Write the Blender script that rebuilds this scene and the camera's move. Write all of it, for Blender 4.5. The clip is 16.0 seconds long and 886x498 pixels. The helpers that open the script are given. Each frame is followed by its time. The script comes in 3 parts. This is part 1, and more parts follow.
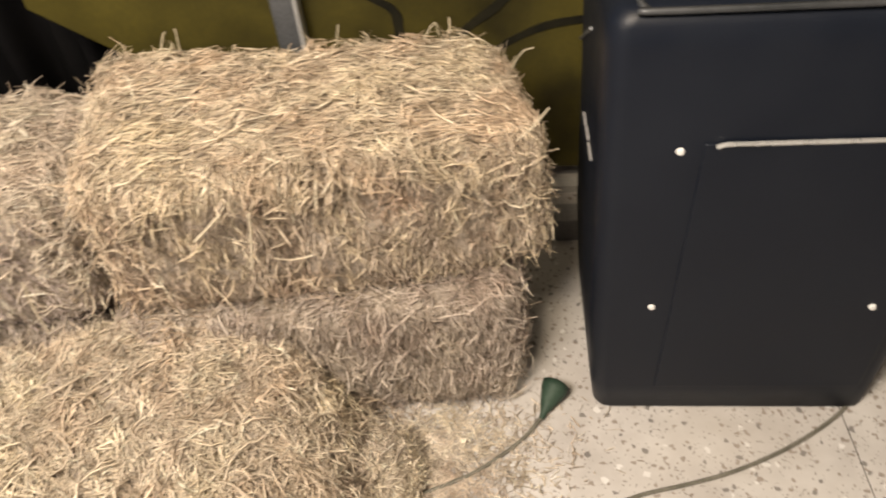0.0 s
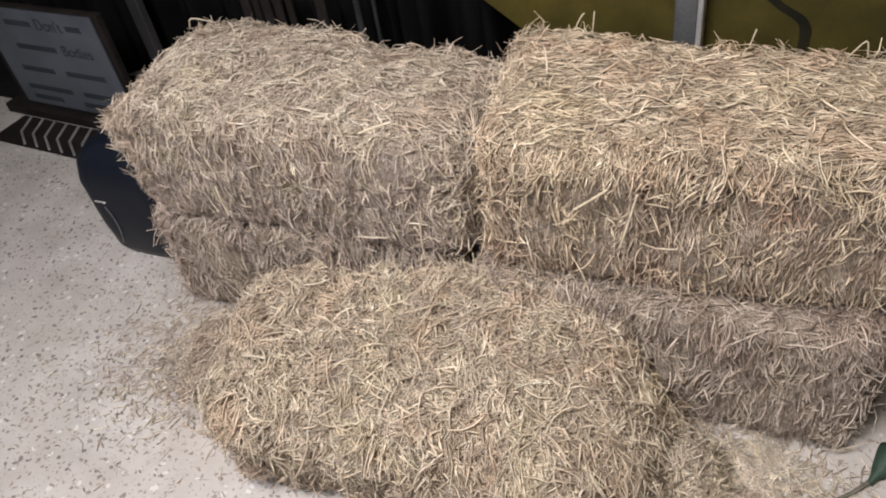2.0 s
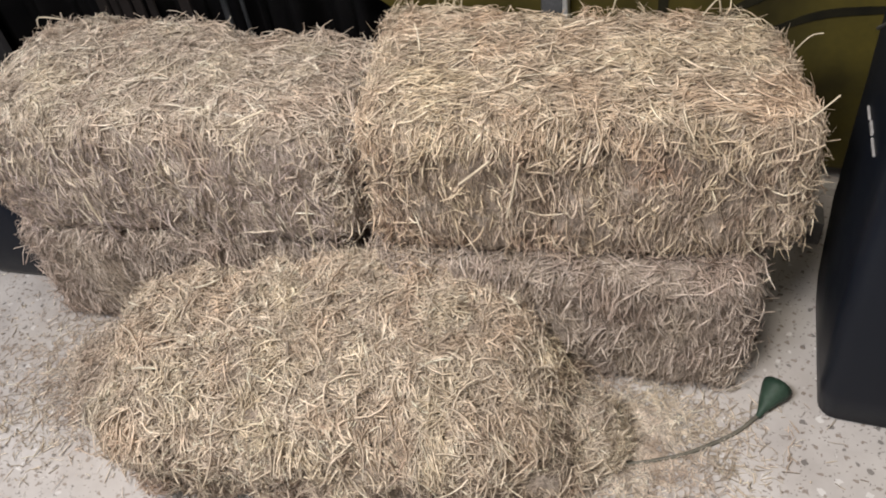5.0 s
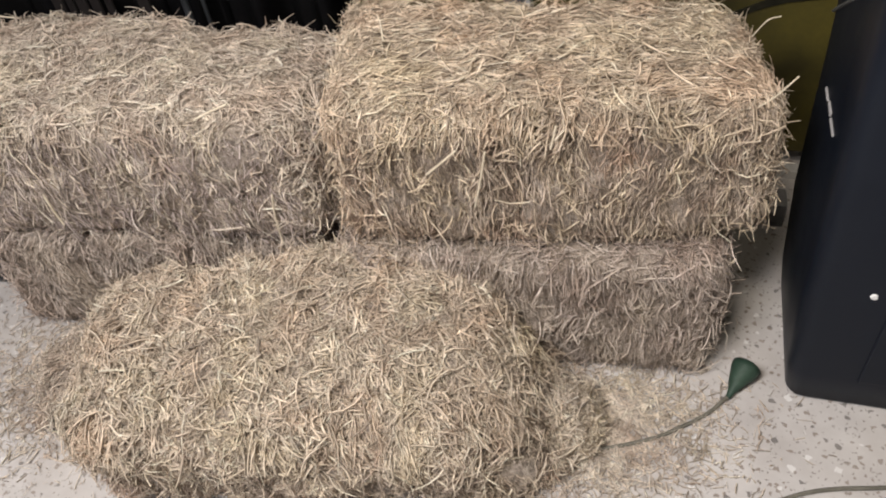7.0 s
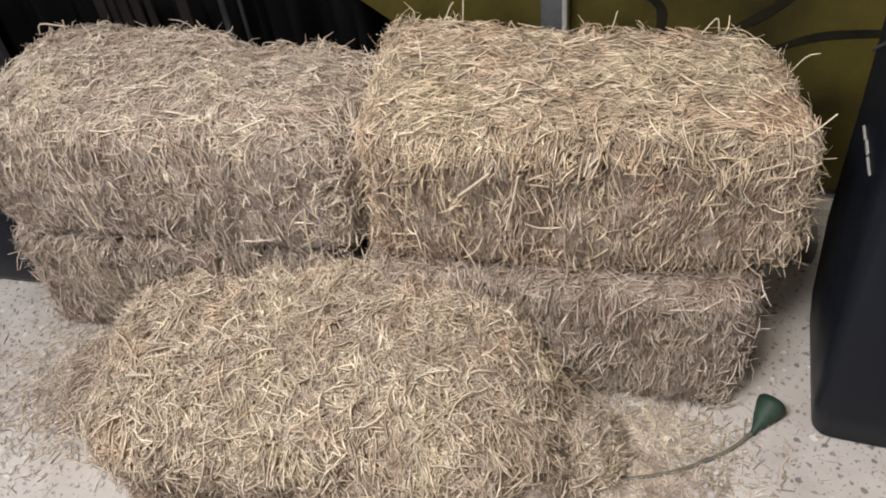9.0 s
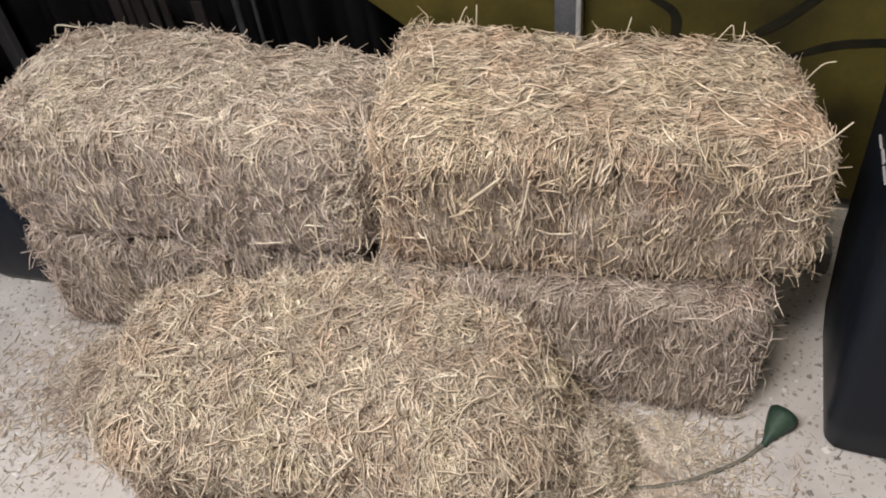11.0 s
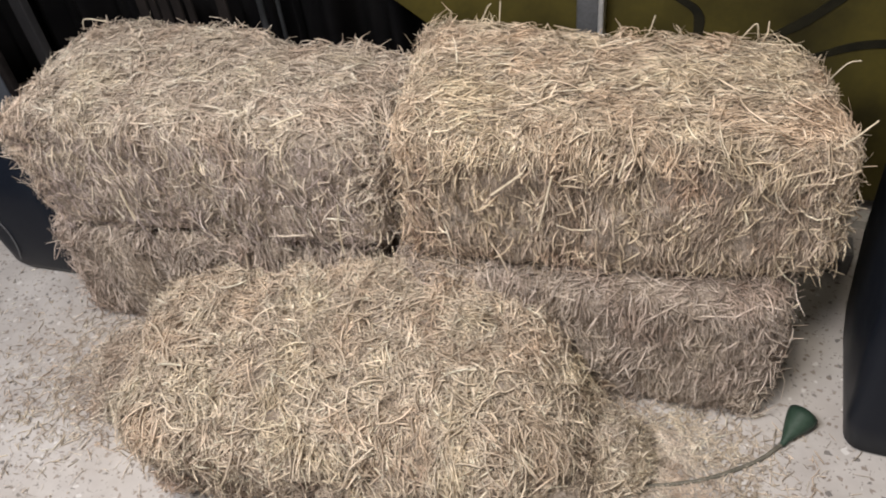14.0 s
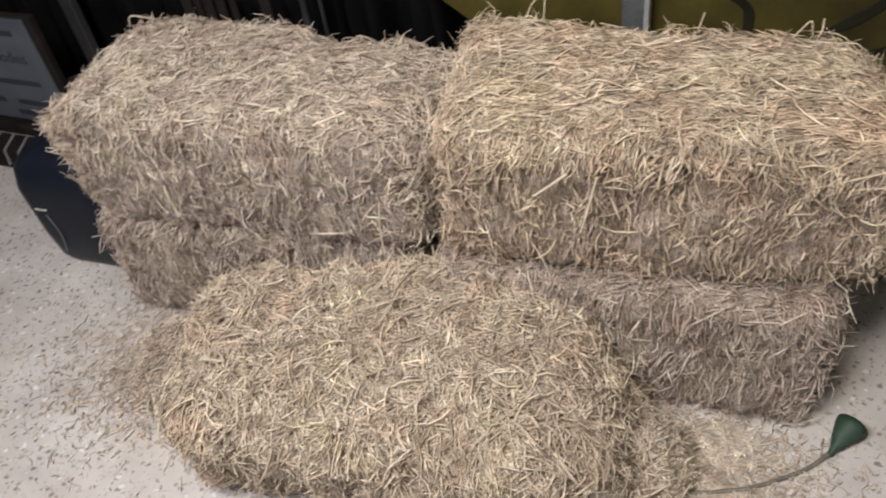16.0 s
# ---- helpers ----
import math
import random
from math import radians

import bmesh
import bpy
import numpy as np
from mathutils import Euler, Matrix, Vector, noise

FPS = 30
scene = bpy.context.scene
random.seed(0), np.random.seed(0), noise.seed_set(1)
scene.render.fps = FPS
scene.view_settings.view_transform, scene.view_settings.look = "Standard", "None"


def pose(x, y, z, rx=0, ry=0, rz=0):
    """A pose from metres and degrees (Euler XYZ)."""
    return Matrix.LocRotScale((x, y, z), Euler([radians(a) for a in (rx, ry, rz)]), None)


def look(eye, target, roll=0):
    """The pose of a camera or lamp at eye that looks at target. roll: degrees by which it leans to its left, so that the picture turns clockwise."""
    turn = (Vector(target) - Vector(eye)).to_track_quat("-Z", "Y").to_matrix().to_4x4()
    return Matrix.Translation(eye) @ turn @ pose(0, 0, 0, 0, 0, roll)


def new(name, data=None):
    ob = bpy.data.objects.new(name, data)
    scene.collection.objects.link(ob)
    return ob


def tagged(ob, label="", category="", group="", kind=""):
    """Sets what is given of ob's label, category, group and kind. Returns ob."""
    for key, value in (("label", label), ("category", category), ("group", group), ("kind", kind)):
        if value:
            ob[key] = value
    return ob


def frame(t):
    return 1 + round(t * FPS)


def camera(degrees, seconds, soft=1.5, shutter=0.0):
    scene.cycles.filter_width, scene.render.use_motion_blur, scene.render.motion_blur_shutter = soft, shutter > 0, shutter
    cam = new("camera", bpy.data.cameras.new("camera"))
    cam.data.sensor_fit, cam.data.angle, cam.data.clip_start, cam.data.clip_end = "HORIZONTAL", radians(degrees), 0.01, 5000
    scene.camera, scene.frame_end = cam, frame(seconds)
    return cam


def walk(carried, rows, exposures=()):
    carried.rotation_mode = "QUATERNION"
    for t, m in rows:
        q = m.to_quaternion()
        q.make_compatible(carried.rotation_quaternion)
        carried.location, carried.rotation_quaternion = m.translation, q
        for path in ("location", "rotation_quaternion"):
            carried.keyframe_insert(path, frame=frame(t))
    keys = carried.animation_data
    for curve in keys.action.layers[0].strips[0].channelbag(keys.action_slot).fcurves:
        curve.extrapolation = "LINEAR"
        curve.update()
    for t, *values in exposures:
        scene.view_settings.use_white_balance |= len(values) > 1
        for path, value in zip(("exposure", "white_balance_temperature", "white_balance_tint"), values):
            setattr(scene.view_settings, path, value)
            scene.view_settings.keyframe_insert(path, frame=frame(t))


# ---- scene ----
cam = camera(61.2, 16.0, soft=1.95, shutter=0.5)
PATH = [
    (0, (0.061, 0.074, 1.649), (-0.09, 1.495, 0.25), -5.9),
    (0.5, (-0.023, 0.041, 1.66), (-0.295, 1.473, 0.291), -4.3),
    (1, (-0.039, 0.042, 1.661), (-0.544, 1.419, 0.302), -8.2),
    (1.5, (-0.083, 0.002, 1.656), (-0.777, 1.3, 0.302), -8.8),
    (2, (-0.105, -0.04, 1.685), (-0.942, 1.202, 0.36), -10.7),
    (2.5, (-0.119, -0.052, 1.685), (-0.925, 1.203, 0.353), -10.0),
    (3, (-0.114, -0.046, 1.678), (-0.879, 1.213, 0.326), -10.3),
    (3.5, (-0.102, -0.035, 1.669), (-0.784, 1.249, 0.296), -9.7),
    (4, (-0.099, -0.03, 1.666), (-0.738, 1.266, 0.284), -10.0),
    (4.2, (-0.095, -0.021, 1.669), (-0.708, 1.283, 0.283), -9.5),
    (6.3, (-0.081, -0.042, 1.658), (-0.64, 1.285, 0.269), -10.1),
    (6.5, (-0.078, -0.029, 1.658), (-0.604, 1.28, 0.24), -9.7),
    (7, (-0.083, -0.034, 1.652), (-0.599, 1.297, 0.251), -9.3),
    (7.5, (-0.1, -0.044, 1.653), (-0.645, 1.319, 0.295), -8.4),
    (8, (-0.099, -0.046, 1.663), (-0.703, 1.289, 0.301), -8.0),
    (8.5, (-0.094, -0.041, 1.666), (-0.695, 1.299, 0.308), -8.3),
    (9, (-0.099, -0.044, 1.659), (-0.673, 1.31, 0.304), -7.9),
    (9.2, (-0.092, -0.033, 1.665), (-0.684, 1.323, 0.319), -8.4),
    (11.3, (-0.102, -0.049, 1.65), (-0.707, 1.312, 0.315), -7.7),
    (11.5, (-0.105, -0.056, 1.655), (-0.722, 1.313, 0.333), -8.2),
    (12, (-0.103, -0.058, 1.657), (-0.736, 1.308, 0.34), -8.9),
    (12.5, (-0.096, -0.066, 1.656), (-0.737, 1.298, 0.341), -8.7),
    (13, (-0.09, -0.071, 1.66), (-0.735, 1.3, 0.354), -8.1),
    (13.5, (-0.098, -0.069, 1.66), (-0.773, 1.268, 0.335), -8.7),
    (14, (-0.108, -0.065, 1.649), (-0.747, 1.282, 0.315), -7.9),
    (14.5, (-0.108, -0.045, 1.652), (-0.719, 1.308, 0.312), -7.8),
    (15, (-0.109, -0.049, 1.645), (-0.692, 1.328, 0.317), -7.1),
    (15.5, (-0.11, -0.048, 1.65), (-0.752, 1.311, 0.33), -9.0),
    (16, (-0.128, -0.051, 1.654), (-0.849, 1.25, 0.317), -9.6),
]
EXPOSURES = [
    (0.0, 0.38, 7800, 10), (0.6, 0.36, 7800, 10), (1.0, 0.34, 7500, 11), (1.3, 0.14, 6800, 12), (1.7, 0.02, 6450, 11),
    (6.3, 0.0, 6450, 10), (9.2, 0.0, 6500, 10), (16.0, 0.0, 6450, 10),
]
walk(cam, [(t, look(eye, target, roll)) for t, eye, target, roll in PATH], EXPOSURES)

# ---- world and light ----
world = bpy.data.worlds.new("room_dim")
scene.world = world
world.use_nodes = True
world.node_tree.nodes["Background"].inputs[0].default_value = (0.5, 0.52, 0.56, 1)
world.node_tree.nodes["Background"].inputs[1].default_value = 0.05


def area(name, m, size, size_y, watts, colour):
    data = bpy.data.lights.new(name, "AREA")
    data.shape, data.size, data.size_y, data.energy, data.color = "RECTANGLE", size, size_y, watts, colour
    ob = new(name, data)
    ob.matrix_world = m
    return ob


area("ceiling_light", look((-1.15, -0.55, 2.85), (-0.55, 1.0, 0.3)), 1.0, 0.6, 98, (1.0, 0.97, 0.985))
area("ceiling_light", look((-0.45, -0.15, 2.9), (-0.05, 0.95, 0.3)), 0.45, 0.45, 46, (1.0, 0.89, 0.75))


# ---- materials ----
def nodes_of(name):
    m = bpy.data.materials.new(name)
    m.use_nodes = True
    t = m.node_tree
    return m, t.nodes, t.links, t.nodes["Principled BSDF"]


def add(nodes, kind, **values):
    n = nodes.new(kind)
    for k, v in values.items():
        n.inputs[k].default_value = v
    return n


def ramp(nodes, stops):
    n = nodes.new("ShaderNodeValToRGB")
    e = n.color_ramp.elements
    while len(e) < len(stops):
        e.new(0.5)
    for el, (p, c) in zip(e, stops):
        el.position, el.color = p, (*c, 1)
    return n


def mix(nodes, links, fac, a, b, blend="MIX"):
    n = nodes.new("ShaderNodeMix")
    n.data_type, n.blend_type = "RGBA", blend
    for sock, v in ((n.inputs[0], fac), (n.inputs[6], a), (n.inputs[7], b)):
        if isinstance(v, (int, float)):
            sock.default_value = v
        elif isinstance(v, tuple):
            sock.default_value = (*v, 1)
        else:
            links.new(v, sock)
    return n.outputs[2]


def object_coords(nodes, links, scale=(1, 1, 1)):
    c = nodes.new("ShaderNodeTexCoord")
    m = add(nodes, "ShaderNodeMapping", Scale=scale)
    links.new(c.outputs["Object"], m.inputs["Vector"])
    return m.outputs["Vector"]


def bump(nodes, links, bsdf, height, strength, distance):
    b = add(nodes, "ShaderNodeBump", Strength=strength, Distance=distance)
    links.new(height, b.inputs["Height"])
    links.new(b.outputs["Normal"], bsdf.inputs["Normal"])


def straw_material(name, stops, blush, rough=0.6):
    """Dry stalks: each one has a tone of its own, with larger patches of bleached, greenish and reddish straw."""
    m, n, l, b = nodes_of(name)
    g = n.new("ShaderNodeNewGeometry")
    r = ramp(n, stops)
    l.new(g.outputs["Random Per Island"], r.inputs[0])
    v = object_coords(n, l)
    big = add(n, "ShaderNodeTexNoise", Scale=6.0, Detail=3.0)
    l.new(v, big.inputs["Vector"])
    tone = ramp(n, [(0.33, blush), (0.5, (0.98, 0.97, 0.95)), (0.68, (1.04, 1.03, 0.95))])
    l.new(big.outputs[0], tone.inputs[0])
    clump = add(n, "ShaderNodeTexNoise", Scale=26.0, Detail=3.0)
    l.new(v, clump.inputs["Vector"])
    patch = ramp(n, [(0.36, (0.54, 0.505, 0.48)), (0.62, (1.06, 1.06, 1.06))])
    l.new(clump.outputs[0], patch.inputs[0])
    fine = add(n, "ShaderNodeTexNoise", Scale=160.0, Detail=2.0)
    l.new(v, fine.inputs["Vector"])
    spots = ramp(n, [(0.3, (0.72, 0.66, 0.6)), (0.6, (1.0, 1.0, 1.0))])
    l.new(fine.outputs[0], spots.inputs[0])
    c = mix(n, l, 1.0, r.outputs[0], tone.outputs[0], "MULTIPLY")
    c = mix(n, l, 0.75, c, patch.outputs[0], "MULTIPLY")
    c = mix(n, l, 0.6, c, spots.outputs[0], "MULTIPLY")
    l.new(c, b.inputs["Base Color"])
    b.inputs["Roughness"].default_value = rough
    b.inputs["Specular IOR Level"].default_value = 0.35
    return m


def stalk_tones(r, g, b_):
    """Dark, middle and bleached stalks round one middle tone."""
    return [(p, tuple(min(c * k + lift, 0.97) for c in (r, g, b_))) for p, k, lift in ((0.0, 0.42, 0.0), (0.22, 0.78, 0.0), (0.62, 1.0, 0.0), (0.86, 1.1, 0.03), (1.0, 1.05, 0.22))]


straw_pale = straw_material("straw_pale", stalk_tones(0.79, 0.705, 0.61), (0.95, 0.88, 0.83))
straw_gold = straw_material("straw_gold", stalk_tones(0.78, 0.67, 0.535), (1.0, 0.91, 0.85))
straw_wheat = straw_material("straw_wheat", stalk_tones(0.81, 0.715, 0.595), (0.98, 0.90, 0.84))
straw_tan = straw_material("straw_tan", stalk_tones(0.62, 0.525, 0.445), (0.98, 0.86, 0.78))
straw_grey = straw_material("straw_grey", stalk_tones(0.67, 0.59, 0.535), (0.92, 0.85, 0.80))
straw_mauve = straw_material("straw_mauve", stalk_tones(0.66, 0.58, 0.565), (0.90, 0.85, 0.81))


def chaff_material(name, dark, light):
    """Packed chaff under the loose stalks."""
    m, n, l, b = nodes_of(name)
    v = object_coords(n, l, (1, 1, 1))
    a = add(n, "ShaderNodeTexNoise", Scale=95.0, Detail=6.0, Roughness=0.7, Distortion=0.6)
    l.new(v, a.inputs["Vector"])
    r = ramp(n, [(0.32, dark), (0.68, light)])
    l.new(a.outputs[0], r.inputs[0])
    a2 = add(n, "ShaderNodeTexNoise", Scale=9.0, Detail=3.0)
    l.new(v, a2.inputs["Vector"])
    t = ramp(n, [(0.35, (0.7, 0.66, 0.62)), (0.65, (1, 1, 1))])
    l.new(a2.outputs[0], t.inputs[0])
    l.new(mix(n, l, 1.0, r.outputs[0], t.outputs[0], "MULTIPLY"), b.inputs["Base Color"])
    b.inputs["Roughness"].default_value = 0.9
    bump(n, l, b, a.outputs[0], 0.9, 0.01)
    return m


chaff = chaff_material("chaff", (0.15, 0.12, 0.098), (0.56, 0.485, 0.41))


def terrazzo_material():
    """Pale cement with grey, brown and white stone chips, ground flat and slightly dusty."""
    m, n, l, b = nodes_of("terrazzo")
    v = object_coords(n, l)
    base = add(n, "ShaderNodeTexNoise", Scale=6.0, Detail=6.0, Roughness=0.6)
    l.new(v, base.inputs["Vector"])
    ground = ramp(n, [(0.3, (0.42, 0.395, 0.38)), (0.7, (0.56, 0.54, 0.525))])
    l.new(base.outputs[0], ground.inputs[0])
    warp = add(n, "ShaderNodeTexNoise", Scale=55.0, Detail=2.0)
    l.new(v, warp.inputs["Vector"])
    wv = n.new("ShaderNodeVectorMath")
    wv.operation = "MULTIPLY_ADD"
    l.new(warp.outputs["Color"], wv.inputs[0])
    wv.inputs[1].default_value = (0.028, 0.018, 0.0)
    l.new(v, wv.inputs[2])
    c = ground.outputs[0]
    for scale, limit, keep, tint in ((36.0, 0.0066, 0.62, (0.11, 0.10, 0.095)), (54.0, 0.0053, 0.58, (0.22, 0.175, 0.145)), (32.0, 0.008, 0.74, (0.70, 0.69, 0.68)), (110.0, 0.0024, 0.5, (0.2, 0.175, 0.16))):
        vor = add(n, "ShaderNodeTexVoronoi", Scale=scale)
        l.new(wv.outputs[0], vor.inputs["Vector"])
        size = n.new("ShaderNodeMath")
        size.operation = "LESS_THAN"
        l.new(vor.outputs["Distance"], size.inputs[0])
        size.inputs[1].default_value = limit * scale
        sep = n.new("ShaderNodeSeparateColor")
        l.new(vor.outputs["Color"], sep.inputs[0])
        some = n.new("ShaderNodeMath")
        some.operation = "GREATER_THAN"
        l.new(sep.outputs[0], some.inputs[0])
        some.inputs[1].default_value = keep
        both = n.new("ShaderNodeMath")
        both.operation = "MULTIPLY"
        l.new(size.outputs[0], both.inputs[0])
        l.new(some.outputs[0], both.inputs[1])
        soft = n.new("ShaderNodeMath")
        soft.operation = "MULTIPLY"
        l.new(both.outputs[0], soft.inputs[0])
        soft.inputs[1].default_value = 0.78
        c = mix(n, l, soft.outputs[0], c, tint)
    dust = add(n, "ShaderNodeTexNoise", Scale=2.2, Detail=4.0)
    l.new(v, dust.inputs["Vector"])
    d = ramp(n, [(0.45, (0, 0, 0)), (0.75, (0.35, 0.35, 0.35))])
    l.new(dust.outputs[0], d.inputs[0])
    c = mix(n, l, d.outputs[0], c, (0.50, 0.45, 0.39))
    l.new(c, b.inputs["Base Color"])
    rr = ramp(n, [(0.3, (0.42, 0.42, 0.42)), (0.7, (0.62, 0.62, 0.62))])
    l.new(base.outputs[0], rr.inputs[0])
    l.new(rr.outputs[0], b.inputs["Roughness"])
    bump(n, l, b, warp.outputs[0], 0.06, 0.002)
    return m


terrazzo = terrazzo_material()


def mottled(name, a, b_, scale, rough, metal=0.0, relief=0.0, fine=120.0, spec=0.5):
    m, n, l, b = nodes_of(name)
    v = object_coords(n, l)
    x = add(n, "ShaderNodeTexNoise", Scale=scale, Detail=5.0)
    y = add(n, "ShaderNodeTexNoise", Scale=fine, Detail=3.0)
    l.new(v, x.inputs["Vector"])
    l.new(v, y.inputs["Vector"])
    r = ramp(n, [(0.3, a), (0.7, b_)])
    l.new(x.outputs[0], r.inputs[0])
    g = ramp(n, [(0.3, (0.86, 0.86, 0.86)), (0.7, (1.06, 1.06, 1.06))])
    l.new(y.outputs[0], g.inputs[0])
    l.new(mix(n, l, 1.0, r.outputs[0], g.outputs[0], "MULTIPLY"), b.inputs["Base Color"])
    q = ramp(n, [(0.3, (rough - 0.08,) * 3), (0.7, (rough + 0.08,) * 3)])
    l.new(x.outputs[0], q.inputs[0])
    l.new(q.outputs[0], b.inputs["Roughness"])
    b.inputs["Metallic"].default_value = metal
    b.inputs["Specular IOR Level"].default_value = spec
    if relief:
        bump(n, l, b, y.outputs[0], relief, 0.003)
    return m


black_plastic = mottled("black_plastic", (0.005, 0.0075, 0.014), (0.009, 0.012, 0.019), 5, 0.46, spec=0.2, relief=0.15, fine=300)
black_cloth = mottled("black_cloth", (0.006, 0.006, 0.008), (0.016, 0.015, 0.016), 4, 0.95, relief=0.3, fine=220, spec=0.15)
board_paint = mottled("board_paint", (0.022, 0.018, 0.0035), (0.088, 0.071, 0.008), 3.2, 0.55, relief=0.1, fine=60)
stroke_paint = mottled("stroke_paint", (0.008, 0.008, 0.006), (0.02, 0.018, 0.010), 12, 0.8, spec=0.1)
grey_metal = mottled("grey_metal", (0.16, 0.17, 0.18), (0.28, 0.29, 0.31), 8, 0.4, metal=0.7)
bright_metal = mottled("bright_metal", (0.6, 0.6, 0.6), (0.75, 0.75, 0.74), 12, 0.3, metal=0.6)
wall_paint = mottled("wall_paint", (0.50, 0.49, 0.47), (0.58, 0.57, 0.55), 2, 0.8, relief=0.1)
dark_wall = mottled("dark_wall", (0.02, 0.02, 0.023), (0.04, 0.038, 0.04), 3, 0.85, relief=0.15)
plinth_grey = mottled("plinth_grey", (0.20, 0.20, 0.21), (0.30, 0.29, 0.29), 6, 0.6)
green_rubber = mottled("green_rubber", (0.022, 0.046, 0.032), (0.04, 0.07, 0.05), 20, 0.6, spec=0.3)
cable_rubber = mottled("cable_rubber", (0.10, 0.095, 0.075), (0.17, 0.16, 0.13), 30, 0.6)
white_plastic = mottled("white_plastic", (0.72, 0.72, 0.72), (0.8, 0.8, 0.8), 10, 0.4)
# white paper with the shade it stands in mixed into its colour
shaded_paper = mottled("shaded_paper", (0.06, 0.072, 0.092), (0.10, 0.115, 0.14), 5, 0.6)
dark_wood = mottled("dark_wood", (0.010, 0.0085, 0.0085), (0.022, 0.018, 0.017), 14, 0.75, relief=0.2, spec=0.2)
dark_metal = mottled("dark_metal", (0.05, 0.055, 0.06), (0.10, 0.105, 0.115), 8, 0.45, metal=0.6)
sign_ink = mottled("sign_ink", (0.02, 0.025, 0.035), (0.03, 0.035, 0.05), 9, 0.7)


# ---- building helpers ----
def mesh_of(name, bm, material, smooth=False):
    me = bpy.data.meshes.new(name)
    bm.to_mesh(me)
    bm.free()
    me.materials.append(material)
    if smooth:
        me.polygons.foreach_set("use_smooth", [True] * len(me.polygons))
    return me


def part(name, bm, material, parent=None, label="", smooth=False, m=None):
    ob = new(name, mesh_of(name, bm, material, smooth))
    if parent:
        ob.parent = parent
    if m is not None:
        ob.matrix_basis = m
    return tagged(ob, label) if label else ob


def box(x0, y0, z0, x1, y1, z1, bevel=0.0, segments=2, bm=None):
    bm = bm or bmesh.new()
    made = bmesh.ops.create_cube(bm, size=1.0)["verts"]
    for v in made:
        v.co = ((x0 + x1) / 2 + v.co.x * (x1 - x0), (y0 + y1) / 2 + v.co.y * (y1 - y0), (z0 + z1) / 2 + v.co.z * (z1 - z0))
    if bevel:
        edges = {e for v in made for e in v.link_edges}
        bmesh.ops.bevel(bm, geom=list(edges), offset=bevel, segments=segments, profile=0.5, affect="EDGES")
    return bm


def tube(points, radius, sides=8, bm=None):
    """A round bar along points; radius is a number or one for each point."""
    bm = bm or bmesh.new()
    pts = [Vector(p) for p in points]
    rings = []
    for i, p in enumerate(pts):
        d = (pts[min(i + 1, len(pts) - 1)] - pts[max(i - 1, 0)]).normalized()
        a = d.orthogonal().normalized() if abs(d.z) > 0.95 else d.cross(Vector((0, 0, 1))).normalized()
        c = d.cross(a)
        r = radius[i] if isinstance(radius, (list, tuple)) else radius
        rings.append([bm.verts.new(p + r * (math.cos(2 * math.pi * k / sides) * a + math.sin(2 * math.pi * k / sides) * c)) for k in range(sides)])
    for u, v in zip(rings, rings[1:]):
        for k in range(sides):
            bm.faces.new((u[k], u[(k + 1) % sides], v[(k + 1) % sides], v[k]))
    bm.faces.new(rings[0][::-1])
    bm.faces.new(rings[-1])
    bmesh.ops.recalc_face_normals(bm, faces=bm.faces)
    return bm


def spline(points, steps=8):
    """A smooth line through points."""
    p = [np.array(q, float) for q in points]
    p = [2 * p[0] - p[1], *p, 2 * p[-1] - p[-2]]
    out = []
    for a, b, c, d in zip(p, p[1:], p[2:], p[3:]):
        for k in range(steps):
            t = k / steps
            out.append(0.5 * (2 * b + (c - a) * t + (2 * a - 5 * b + 4 * c - d) * t * t + (3 * b - a - 3 * c + d) * t ** 3))
    return [tuple(q) for q in (*out, p[-2])]


# ---- the room ----
def slab(name, x0, y0, z0, x1, y1, z1, material, parent=None, kind="structure", label=""):
    ob = part(name, box(x0, y0, z0, x1, y1, z1), material, parent)
    return tagged(ob, label, kind=kind) if not parent else ob


floor = slab("floor", -5.2, -3.2, -0.2, 3.2, 2.7, -0.02, plinth_grey, label="pale terrazzo floor with dark stone chips")
for x0, x1 in ((-5.2, 0.886), (0.890, 3.2)):
    part("floor_slab", box(x0, -3.2, -0.02, x1, 2.7, 0.0, 0.001, 1), terrazzo, floor)
slab("wall_back", -5.4, 2.5, -0.02, 3.4, 2.7, 3.2, dark_wall, label="dark painted wall behind the display")
slab("wall_front", -5.4, -3.4, -0.02, 3.4, -3.2, 3.2, wall_paint, label="plain painted wall")
slab("wall_left", -5.4, -3.2, -0.02, -5.2, 2.5, 3.2, dark_wall, label="dark painted wall")
slab("wall_right", 3.2, -3.2, -0.02, 3.4, 2.5, 3.2, wall_paint, label="plain painted wall")
slab("ceiling", -5.4, -3.4, 3.0, 3.4, 2.7, 3.2, wall_paint, label="plain painted ceiling")


# ---- straw ----
def field(points, scale, shift):
    """A slow random field at points, about -1 to 1."""
    o = Vector(shift)
    return np.array([noise.noise(Vector(q) * scale + o) for q in points])


